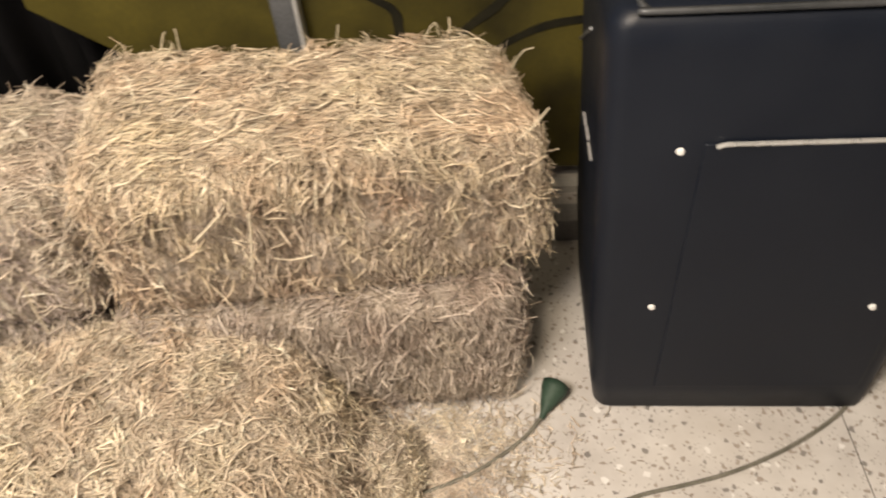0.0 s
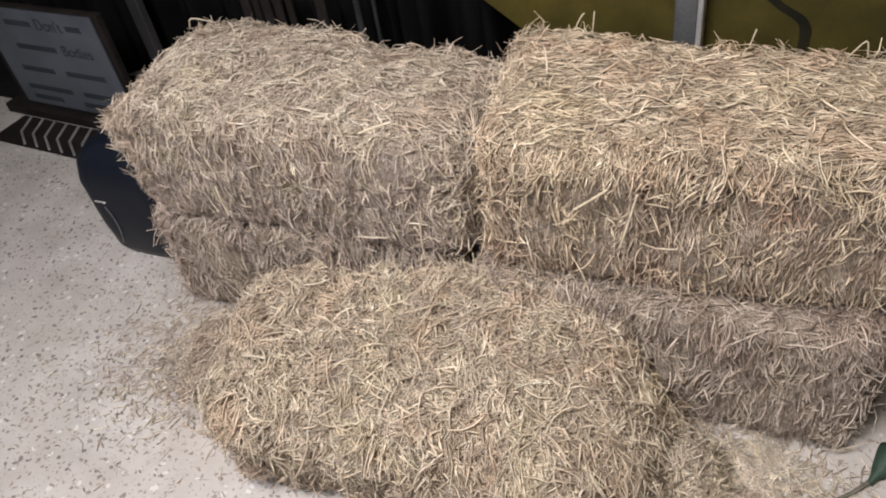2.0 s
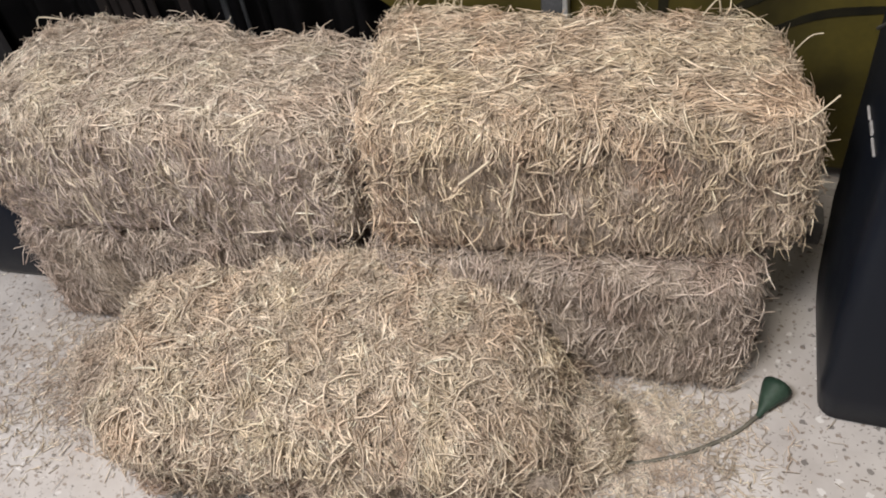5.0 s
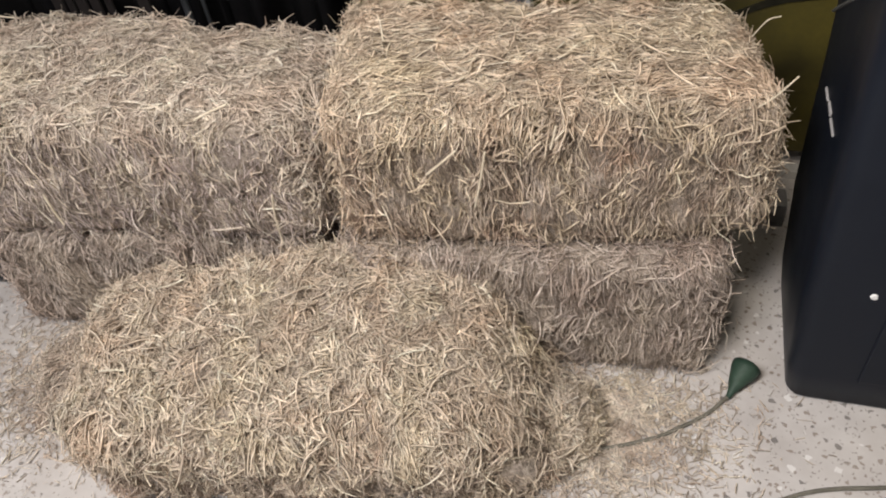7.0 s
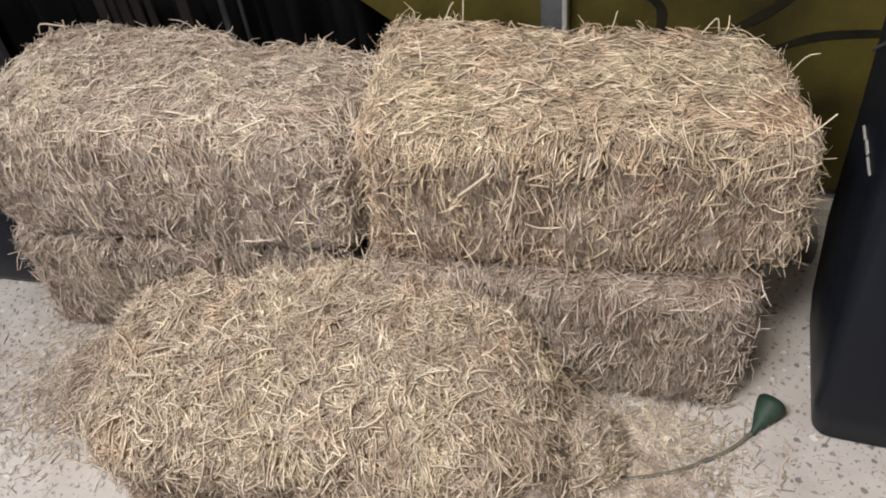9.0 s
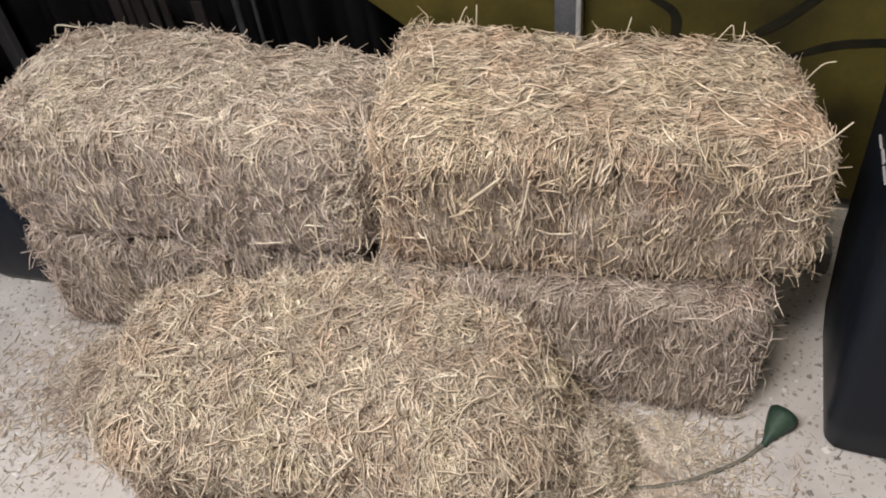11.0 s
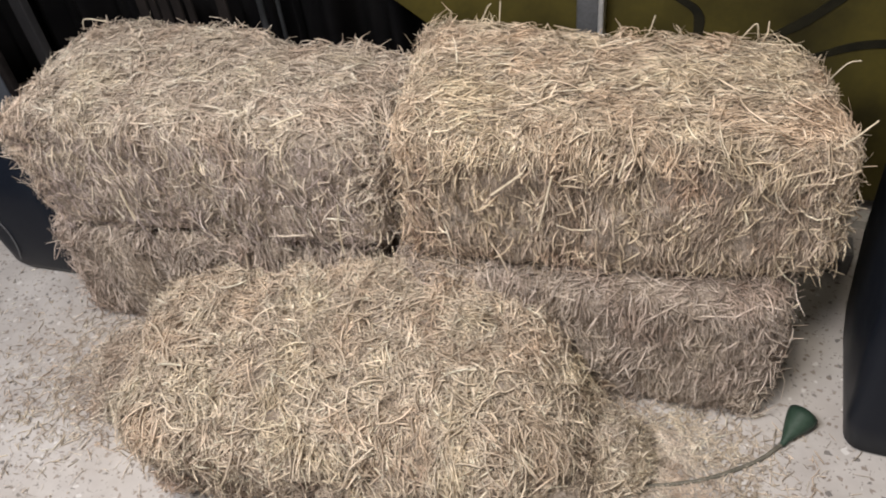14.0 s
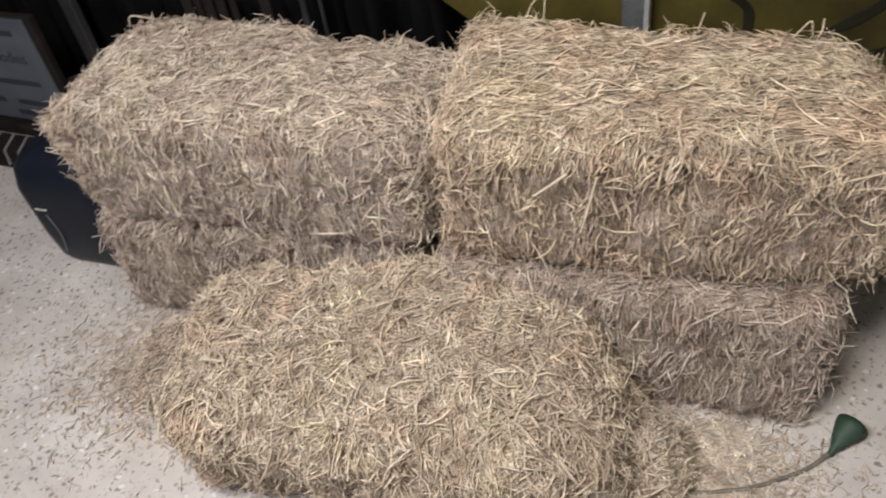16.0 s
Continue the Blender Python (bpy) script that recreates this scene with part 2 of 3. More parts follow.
def bale_shape(length, depth, height, seed, power=10.0, pulls=(), flakes=0.0, rough=1.0):
    """A packed block standing on z = 0, its corners pulled out of true, with shallow grooves between the pressed flakes."""
    rng = np.random.default_rng(seed)
    bm = bmesh.new()
    bmesh.ops.create_cube(bm, size=2.0)
    bmesh.ops.subdivide_edges(bm, edges=bm.edges[:], cuts=39, use_grid_fill=True)
    off = Vector(rng.uniform(-50, 50, 3))
    half = np.array([length / 2, depth / 2, height / 2])
    for v in bm.verts:
        q = np.array(v.co)
        e = q / (np.abs(q) ** power).sum() ** (1 / power)
        w = e * half
        for signs, shift in pulls:
            k = 1.0
            for axis in range(3):
                if signs[axis]:
                    k *= (1 + signs[axis] * e[axis]) / 2
            w = w + k * np.array(shift)
        n = Vector(w)
        k = rough * (noise.noise(n * 4 + off) * 0.020 + noise.noise(n * 11 + off) * 0.015 + noise.noise(n * 26 + off) * 0.012)
        if flakes:
            across = n.x / flakes + 0.35 * noise.noise(n * 5 + off) + seed
            k -= 0.016 * math.exp(-((across % 1.0 - 0.5) / 0.16) ** 2) * abs(e[1]) ** 4
        out = Vector((e[0] * 0.7, e[1], e[2])).normalized()
        w = n + out * k
        w.z = max(w.z + height / 2, 0.0)
        v.co = w
    bmesh.ops.triangulate(bm, faces=bm.faces[:])
    bmesh.ops.recalc_face_normals(bm, faces=bm.faces)
    return bm


def stalks_mesh(name, base, way, up, length, width, bend, material, rings=3, droop=0.0):
    """Stalks as thin three-sided bent bars, all in one mesh. base, way, up: (n, 3); length, width, bend: (n,)."""
    n = len(base)
    side = unit(np.cross(way, up))
    up2 = np.cross(side, way)
    verts = np.zeros((n, rings, 3, 3))
    flip = np.where(np.sin(base[:, 0] * 9173.0 + base[:, 1] * 5417.0) > 0, 1.0, -1.0)
    for i, t in enumerate(np.linspace(-0.5, 0.5, rings)):
        mid = base + way * (length * t)[:, None] + up2 * (np.abs(bend) * (0.2 - t * t) * length)[:, None] + side * (bend * flip * (t * t + 0.6 * t ** 3) * length * 1.6)[:, None]
        if droop:
            mid[:, 2] -= droop * np.maximum(t + 0.3, 0) ** 2 * length
        w = width * (1.0 if 0 < i < rings - 1 else 0.7)
        for k, ang in enumerate((math.pi / 2, math.pi * 7 / 6, math.pi * 11 / 6)):
            verts[:, i, k] = mid + side * (w * math.cos(ang) * 0.55)[:, None] + up2 * (w * math.sin(ang) * 0.30)[:, None]
    idx = (np.arange(n) * rings * 3)[:, None, None]
    quads = []
    for i in range(rings - 1):
        for k in range(3):
            a, b = i * 3 + k, i * 3 + (k + 1) % 3
            quads.append([a, b, b + 3, a + 3])
    faces = (idx + np.array(quads)[None]).reshape(-1)
    me = bpy.data.meshes.new(name)
    me.vertices.add(n * rings * 3)
    me.vertices.foreach_set("co", verts.reshape(-1).astype(np.float32))
    me.loops.add(len(faces))
    me.loops.foreach_set("vertex_index", faces.astype(np.int32))
    me.polygons.add(len(faces) // 4)
    me.polygons.foreach_set("loop_start", np.arange(0, len(faces), 4, dtype=np.int32))
    me.update(calc_edges=True)
    me.materials.append(material)
    return me


def unit(a):
    return a / (np.linalg.norm(a, axis=1, keepdims=True) + 1e-9)


def surface_points(bm, count, rng, weight):
    tri = np.array([[v.co[:] for v in f.verts] for f in bm.faces])
    normal = np.array([f.normal[:] for f in bm.faces])
    area_ = np.linalg.norm(np.cross(tri[:, 1] - tri[:, 0], tri[:, 2] - tri[:, 0]), axis=1)
    p = area_ * weight(tri.mean(axis=1), normal)
    pick = rng.choice(len(tri), count, p=p / p.sum())
    a, b = rng.random((2, count))
    flip = a + b > 1
    a[flip], b[flip] = 1 - a[flip], 1 - b[flip]
    t = tri[pick]
    return t[:, 0] + a[:, None] * (t[:, 1] - t[:, 0]) + b[:, None] * (t[:, 2] - t[:, 0]), normal[pick]


def bale(label, at, turn, length, depth, height, seed, top, face, messy=0.0, power=10.0, pulls=(), flakes=0.11, rough=1.0, combed=0.9,
         coarse=1.0, tops=1.0, faces=1.0, eaves=1.0, singles=40, skirt=0.25, thick=1.0, ends=1.0, name="straw_bale"):
    """A straw bale or heap: packed core, cut ends on its faces, loose straw on top, tufts hanging over the edges."""
    rng = np.random.default_rng(seed)
    thing = tagged(new(name), label, name.replace("_", " "), "stacked straw bales" if name == "straw_bale" else "")
    thing.matrix_basis = pose(*at, 0, 0, turn)
    shape = bale_shape(length, depth, height, seed, power, pulls, flakes, rough)
    core = shape.copy()
    half = np.array([length / 2, depth / 2, height / 2])
    floor_z = 0.004 if at[2] < 0.01 else -0.03

    def clumped(weight, scale=13.0, low=0.25):
        """Uneven cover: tufts and thin places."""
        return lambda c, n: weight(c, n) * np.clip(0.62 + 1.15 * field(c, scale, (seed, 3, 7)), low, 1.6)

    def layer(name, count, material, weight, comb, lengths, widths, lift, stand, bends, rings, droop=0.0, tuft_turn=0.8):
        count = int(count)
        if count < 4:
            return
        p, n = surface_points(shape, count, rng, weight)
        rnd = unit(rng.normal(size=(count, 3)))
        # neighbours lie in tufts: a slow field turns the stalks together
        tuft = np.array([noise.noise_vector(Vector(q) * 14 + Vector((seed, 0, 0))) for q in p])
        way = comb(p, n, rng, rnd) + tuft_turn * tuft
        way = way - n * (way * n).sum(1, keepdims=True)
        rise = field(p, 20.0, (0, seed, 0))
        way = unit(unit(way) + n * (rng.normal(size=count) * stand + 0.5 * stand * rise)[:, None])
        size = lengths[0] + (lengths[1] - lengths[0]) * rng.random(count) ** 2.0
        wide = thick * (widths[0] + (widths[1] - widths[0]) * rng.random(count) ** 2.0)
        p = p + n * (rng.uniform(*lift, count) + (0.010 + 0.010 * messy) * rise)[:, None]
        low = (p[:, 2] - np.abs(way[:, 2]) * size / 2) < floor_z
        p[low, 2] = np.maximum(p[low, 2], floor_z + np.abs(way[low, 2]) * size[low] / 2)
        up = unit(n + 0.6 * unit(rng.normal(size=(count, 3))))
        ob = new(name, stalks_mesh(name, p, way, up, size, wide, rng.normal(size=count) * bends, material, rings, droop))
        ob.parent = thing
        return tagged(ob, kind="stuff")

    def lying(p, n, rng, rnd):
        return unit(rnd * (1.0 - 0.35 * combed) + np.array([1.1 * combed, 0.15, 0.0]) * np.where(rng.random(len(p)) < 0.5, 1, -1)[:, None])

    def hanging(p, n, rng, rnd):
        lean = rng.normal(size=len(p)) * (0.22 + 0.6 * messy)
        return unit(np.stack([lean, lean * 0.3, -np.ones(len(p))], 1) + 0.3 * rnd)

    def over_edge(p, n, rng, rnd):
        away = np.stack([p[:, 0] / half[0] * 0.5, p[:, 1] / half[1] * 0.6, -0.9 - 0.5 * rng.random(len(p))], 1)
        return unit(away + 0.8 * rnd)

    def any_way(p, n, rng, rnd):
        return rnd

    def upper(c, n):
        return np.clip(n[:, 2] * 1.3, 0, 1) * (c[:, 2] > height * 0.35) + np.where((c[:, 2] > height * (1 - skirt)) & (n[:, 2] > -0.2) & (n[:, 1] < 0.6), 0.75, 0.0) * np.clip((c[:, 2] / height - 1 + skirt) / skirt * 1.6, 0.05, 1) + 1e-5

    def sides(c, n):
        return (n[:, 2] < 0.5) * (n[:, 2] > -0.7) * np.where(n[:, 1] > 0.5, 0.06, 1.0) + 1e-6

    def eave(c, n):
        d = np.abs(c[:, 2] - height * (0.94 - 0.2 * messy)) / (height * (0.08 + 0.2 * messy))
        return np.exp(-d * d) * (n[:, 1] < 0.6) * (n[:, 2] > -0.3) * (0.35 + 0.65 * (np.abs(n[:, 2]) < 0.9)) + 1e-5

    def rims(c, n):
        d = np.sort(1 - np.abs(c - [0, 0, half[2]]) / half, axis=1)
        return np.exp(-d[:, 1] / 0.09) * (0.2 + (c[:, 2] > half[2])) + 1e-4

    part("packed_core", core, chaff, thing, smooth=True)
    layer("top_fibre", 16000 * tops, top, upper, any_way, (0.008, 0.040), (0.0010, 0.0032), (-0.003, 0.008), 0.15, 0.25, 2)
    layer("top_straw", 4600 * tops, top, clumped(upper), lying, (0.018, 0.090 + 0.03 * combed), (0.0014, 0.0046), (0.0, 0.015), 0.13 + 0.15 * messy, 0.18 + 0.2 * messy, 4, 0.0, 0.55)
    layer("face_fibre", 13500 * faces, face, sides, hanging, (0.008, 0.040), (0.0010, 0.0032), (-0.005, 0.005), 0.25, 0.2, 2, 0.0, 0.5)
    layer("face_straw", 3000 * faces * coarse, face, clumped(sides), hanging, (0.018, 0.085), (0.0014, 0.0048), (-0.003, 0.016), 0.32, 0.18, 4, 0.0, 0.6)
    layer("face_light_straw", 900 * faces, top, clumped(sides, 9.0, 0.05), hanging, (0.02, 0.08), (0.0020, 0.0054), (0.002, 0.020), 0.4, 0.22, 4, 0.0, 0.7)
    layer("eave_straw", 2600 * eaves, top, clumped(eave, 9.0, 0.08), over_edge, (0.018, 0.09), (0.0014, 0.0050), (0.0, 0.022), 0.30, 0.25, 4, 0.25)
    layer("fringe_straw", 1500 * eaves, top, clumped(rims, 10.0, 0.1), any_way, (0.02, 0.09), (0.0014, 0.0045), (0.0, 0.018), 0.75, 0.3, 4)
    layer("stray_straw", 420 * tops + 160 * faces, top, lambda c, n: upper(c, n) + 0.3 * sides(c, n), any_way, (0.035, 0.11), (0.0022, 0.0056), (0.006, 0.024), 0.22, 0.25, 5)
    layer("end_straw", 1500 * ends, top, clumped(lambda c, n: (np.abs(n[:, 0]) > 0.45) * (n[:, 1] < 0.7) + 1e-6, 12.0, 0.1), any_way, (0.03, 0.11), (0.0016, 0.0054), (0.0, 0.030), 0.6, 0.3, 4, 0.2)
    # long single stalks that stand out
    p, n = surface_points(shape, max(singles, 1), rng, rims)
    for q, d in zip(p, n):
        way = Vector(d) + 0.8 * Vector(rng.normal(size=3))
        if way.z < -0.2:
            way.z = -way.z
        way.normalize()
        size = rng.uniform(0.03, 0.085)
        kink = Vector(rng.normal(size=3)) * size * 0.12
        a = Vector(q) - way * 0.01
        part("stalk", tube([a, a + way * size * 0.55 + kink, a + way * size], [0.0016, 0.0015, 0.001], 5), top, thing)
    shape.free()
    return thing


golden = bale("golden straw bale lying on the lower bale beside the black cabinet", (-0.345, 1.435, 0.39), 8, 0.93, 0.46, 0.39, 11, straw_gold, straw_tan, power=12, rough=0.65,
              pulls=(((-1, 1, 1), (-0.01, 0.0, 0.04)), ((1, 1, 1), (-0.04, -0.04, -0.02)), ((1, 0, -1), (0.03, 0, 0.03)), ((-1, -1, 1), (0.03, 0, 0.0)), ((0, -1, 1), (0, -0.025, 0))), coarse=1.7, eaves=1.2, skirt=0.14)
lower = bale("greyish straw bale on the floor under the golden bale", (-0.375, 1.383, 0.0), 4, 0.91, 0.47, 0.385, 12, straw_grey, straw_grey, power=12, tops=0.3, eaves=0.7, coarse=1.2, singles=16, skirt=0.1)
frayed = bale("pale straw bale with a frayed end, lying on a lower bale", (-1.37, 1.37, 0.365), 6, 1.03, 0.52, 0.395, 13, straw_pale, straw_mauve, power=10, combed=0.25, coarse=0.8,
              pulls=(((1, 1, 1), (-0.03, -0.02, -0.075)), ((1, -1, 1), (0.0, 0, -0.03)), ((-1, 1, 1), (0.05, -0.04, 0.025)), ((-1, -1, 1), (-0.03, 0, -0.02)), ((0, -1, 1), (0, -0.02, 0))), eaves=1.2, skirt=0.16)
bale("shaded greyish straw bale on the floor, partly hidden", (-1.43, 1.35, 0.0), 8, 0.99, 0.50, 0.365, 14, straw_grey, straw_grey, tops=0.15, eaves=0.7, coarse=1.3, singles=8)
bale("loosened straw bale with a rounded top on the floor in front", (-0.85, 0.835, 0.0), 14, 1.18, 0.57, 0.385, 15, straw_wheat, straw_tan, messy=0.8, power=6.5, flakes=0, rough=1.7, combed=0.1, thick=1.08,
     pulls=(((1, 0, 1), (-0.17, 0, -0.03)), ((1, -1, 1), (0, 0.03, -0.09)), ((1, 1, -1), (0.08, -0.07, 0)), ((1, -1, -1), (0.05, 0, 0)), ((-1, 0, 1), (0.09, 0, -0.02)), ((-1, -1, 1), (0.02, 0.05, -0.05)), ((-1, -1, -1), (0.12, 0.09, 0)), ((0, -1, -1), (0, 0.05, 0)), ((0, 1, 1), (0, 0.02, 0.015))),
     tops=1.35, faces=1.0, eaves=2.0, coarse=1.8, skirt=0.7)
bale("low heap of loose golden straw on the floor beside a bale", (-0.40, 0.925, 0.0), 28, 0.44, 0.36, 0.06, 16, straw_pale, straw_pale, messy=1.0, power=2.2, flakes=0, combed=0.1, tops=0.5, faces=0.2, eaves=0.5, thick=1.2, singles=10, skirt=1.0, name="straw_heap")
bale("low heap of loose pale straw on the floor beside a bale", (-1.45, 0.90, 0.0), 20, 0.40, 0.34, 0.085, 17, straw_pale, straw_pale, messy=1.0, power=2.2, flakes=0, combed=0.1, tops=0.25, faces=0.1, eaves=0.2, singles=6, skirt=1.0, name="straw_heap")


def stalk_on(thing, points, thick=0.0022):
    """One long stalk that lies proud of a bale, bent through the given places."""
    back = thing.matrix_basis.inverted()
    pts = [back @ Vector(p) for p in points]
    part("stalk", tube(spline([tuple(p) for p in pts], 3) if len(pts) > 2 else pts, thick, 6), straw_light, thing)


straw_light = mottled("straw_light", (0.50, 0.43, 0.32), (0.68, 0.60, 0.47), 40, 0.55, fine=300)
stalk_on(frayed, [(-1.923, 1.5, 0.754), (-1.902, 1.5, 0.788), (-1.812, 1.5, 0.785)], 0.0022)
stalk_on(golden, [(-0.66, 1.6, 0.804), (-0.654, 1.6, 0.866)], 0.0016)
stalk_on(golden, [(-0.715, 1.6, 0.791), (-0.689, 1.6, 0.847), (-0.679, 1.6, 0.859)], 0.0018)
stalk_on(golden, [(-0.097, 1.6, 0.808), (-0.075, 1.6, 0.842), (-0.066, 1.6, 0.846), (-0.061, 1.6, 0.819)], 0.0015)
stalk_on(golden, [(0.091, 1.55, 0.743), (0.122, 1.55, 0.794), (0.148, 1.55, 0.804)], 0.0013)
stalk_on(golden, [(-0.299, 1.62, 0.798), (-0.288, 1.62, 0.844)], 0.0016)
stalk_on(golden, [(-0.435, 1.1, 0.597), (-0.418, 1.1, 0.67), (-0.403, 1.1, 0.745)], 0.0026)
stalk_on(golden, [(-0.54, 1.12, 0.659), (-0.505, 1.12, 0.692), (-0.469, 1.12, 0.728)], 0.0028)
stalk_on(golden, [(-0.273, 1.1, 0.763), (-0.262, 1.1, 0.817)], 0.0024)
stalk_on(frayed, [(-1.465, 1.0, 0.607), (-1.465, 1.0, 0.559), (-1.46, 1.0, 0.511)], 0.0028)
stalk_on(frayed, [(-0.991, 1.04, 0.826), (-0.945, 1.04, 0.849), (-0.901, 1.04, 0.869)], 0.0028)
stalk_on(frayed, [(-0.881, 1.05, 0.627), (-0.894, 1.05, 0.548), (-0.897, 1.05, 0.472)], 0.002)
stalk_on(golden, [(0.051, 1.249, 0.743), (0.116, 1.266, 0.78), (0.163, 1.287, 0.825)], 0.0016)
stalk_on(lower, [(0.017, 1.233, 0.284), (0.078, 1.246, 0.304), (0.125, 1.277, 0.341)], 0.0026)
stalk_on(lower, [(0.025, 1.248, 0.299), (0.083, 1.253, 0.311), (0.115, 1.252, 0.314)])


def litter(name, label, count, seed, place, lengths=(0.015, 0.06)):
    """Loose straw on the floor: place(rng, count) gives the spots."""
    rng = np.random.default_rng(seed)
    xy = place(rng, count)
    p = np.concatenate([xy, rng.uniform(0.003, 0.010, (len(xy), 1))], 1)
    way = unit(np.concatenate([rng.normal(size=(len(xy), 2)), rng.normal(size=(len(xy), 1)) * 0.05], 1))
    up = unit(np.concatenate([rng.normal(size=(len(xy), 2)) * 0.2, np.ones((len(xy), 1))], 1))
    me = stalks_mesh(name, p, way, up, rng.uniform(*lengths, len(xy)), 0.0012 + 0.0034 * rng.random(len(xy)) ** 2, rng.normal(size=len(xy)) * 0.1, straw_pale)
    return tagged(new(name, me), label, "straw litter", kind="stuff")


def cloud(cx, cy, sx, sy, turn=0.0):
    c, d = math.cos(radians(turn)), math.sin(radians(turn))

    def place(rng, count):
        a = rng.normal(size=(count, 2)) * [sx, sy]
        return np.stack([cx + a[:, 0] * c - a[:, 1] * d, cy + a[:, 0] * d + a[:, 1] * c], 1)
    return place


litter("straw_litter", "loose golden straw spread on the floor between the bales", 8200, 31, cloud(-0.22, 0.97, 0.16, 0.10, 15), (0.006, 0.045))
litter("straw_litter", "loose pale straw spread on the floor beside the bale", 3600, 32, cloud(-1.60, 0.88, 0.17, 0.13, 20), (0.006, 0.05))
litter("straw_litter", "thin scatter of straw bits on the floor", 1500, 33, cloud(-1.75, 0.85, 0.32, 0.22, 20), (0.005, 0.02))
litter("straw_litter", "thin scatter of straw bits on the floor", 420, 34, cloud(-0.12, 0.98, 0.18, 0.12, 15), (0.005, 0.025))

# ---- black cabinet ----
def moulded(rings, corner=0.04, steps=4):
    """A rounded upright body from rings of (z, x0, x1, y0, y1), from bottom to top."""
    bm = bmesh.new()
    loops = []
    for z, x0, x1, y0, y1 in rings:
        r = min(corner, (x1 - x0) * 0.45, (y1 - y0) * 0.45)
        loop = []
        for cx, cy, a0 in ((x1 - r, y0 + r, -90), (x1 - r, y1 - r, 0), (x0 + r, y1 - r, 90), (x0 + r, y0 + r, 180)):
            for k in range(steps + 1):
                a = radians(a0 + 90 * k / steps)
                loop.append(bm.verts.new((cx + r * math.cos(a), cy + r * math.sin(a), z)))
        loops.append(loop)
    for u, v in zip(loops, loops[1:]):
        for k in range(len(u)):
            bm.faces.new((u[k], u[(k + 1) % len(u)], v[(k + 1) % len(u)], v[k]))
    bm.faces.new(loops[0][::-1])
    bm.faces.new(loops[-1])
    bmesh.ops.recalc_face_normals(bm, faces=bm.faces)
    return bm


cabinet = tagged(new("speaker_cabinet"), "tall black moulded plastic speaker cabinet on the floor", "speaker")
cabinet.matrix_basis = pose(0.62, 1.15, 0.0, 0, 0, -1)
body = part("body", moulded([(0.0, -0.323, 0.315, 0.012, 0.40), (0.012, -0.333, 0.325, 0.0, 0.41), (0.10, -0.345, 0.33, 0.0, 0.43), (0.35, -0.362, 0.335, 0.0, 0.45),
                             (0.70, -0.370, 0.345, 0.0, 0.45), (1.01, -0.380, 0.355, 0.0, 0.45), (1.05, -0.380, 0.355, 0.003, 0.445), (1.073, -0.366, 0.343, 0.015, 0.43), (1.08, -0.350, 0.33, 0.03, 0.415)]), black_plastic, cabinet, smooth=True)
part("front_panel", box(-0.195, -0.005, 0.10, 0.28, 0.02, 0.828, 0.004, 3), black_plastic, cabinet)
# the highlight along the top rim, built in as a paler metal bar
part("top_lip_glint", tube(spline([(-0.33, 0.05, 1.078), (-0.32, 0.016, 1.078), (-0.28, 0.006, 1.078), (0.28, 0.006, 1.078), (0.31, 0.016, 1.078), (0.32, 0.05, 1.078)], 5), 0.006, 6), dark_metal, cabinet, "top edge in paler metal for its highlight", smooth=True)
# catch light on the recess above the panel, modelled as a bright bar
part("panel_glint", tube([(-0.175, -0.007, 0.823), (-0.16, -0.007, 0.829), (0.27, -0.007, 0.829)], 0.0045, 6), bright_metal, cabinet, "bright bar for the catch light above the panel")
for x, z in ((-0.235, 0.812), (-0.235, 0.392), (0.22, 0.392)):
    bm = bmesh.new()
    bmesh.ops.create_cone(bm, cap_ends=True, segments=12, radius1=0.009, radius2=0.006, depth=0.008, matrix=pose(x, -0.001 if x < -0.2 else -0.007, z, 90))
    part("screw", bm, white_plastic, cabinet, "white screw cap")
part("side_seam", tube([(-0.377, 0.235, 0.93), (-0.374, 0.43, 0.80)], 0.004, 6), grey_metal, cabinet, "pale slanting mould seam")
for y, z, w, h in ((0.165, 0.690, 0.06, 0.003), (0.225, 0.693, 0.045, 0.005), (0.285, 0.688, 0.05, 0.003)):
    part("scuff", box(-0.374, y - w / 2, z - h, -0.366, y + w / 2, z + h, 0.002, 1), plinth_grey, cabinet, "pale scuffed strip")

speaker = tagged(new("speaker_cabinet"), "low black moulded plastic speaker cabinet with rounded corners", "speaker")
speaker.matrix_basis = pose(-2.17, 1.15, 0.0, 0, 0, 4)
part("body", moulded([(0.0, -0.135, 0.15, 0.04, 0.40), (0.012, -0.16, 0.17, 0.018, 0.42), (0.04, -0.176, 0.185, 0.006, 0.44), (0.15, -0.18, 0.19, -0.005, 0.45), (0.33, -0.185, 0.19, -0.005, 0.45),
                      (0.40, -0.172, 0.18, 0.01, 0.44), (0.44, -0.14, 0.15, 0.04, 0.41), (0.46, -0.09, 0.11, 0.09, 0.36)], 0.07, 6), black_plastic, speaker, smooth=True)
part("side_seam", box(-0.115, -0.010, 0.258, -0.065, 0.0, 0.264, 0.002, 1), bright_metal, speaker, "pale seam on the side")
part("groove_edge", tube(spline([(-0.08, -0.006, 0.24), (-0.066, -0.007, 0.19), (-0.07, -0.006, 0.13), (-0.09, -0.004, 0.07)], 5), 0.0022, 5), grey_metal, speaker, "pale curved mould line")

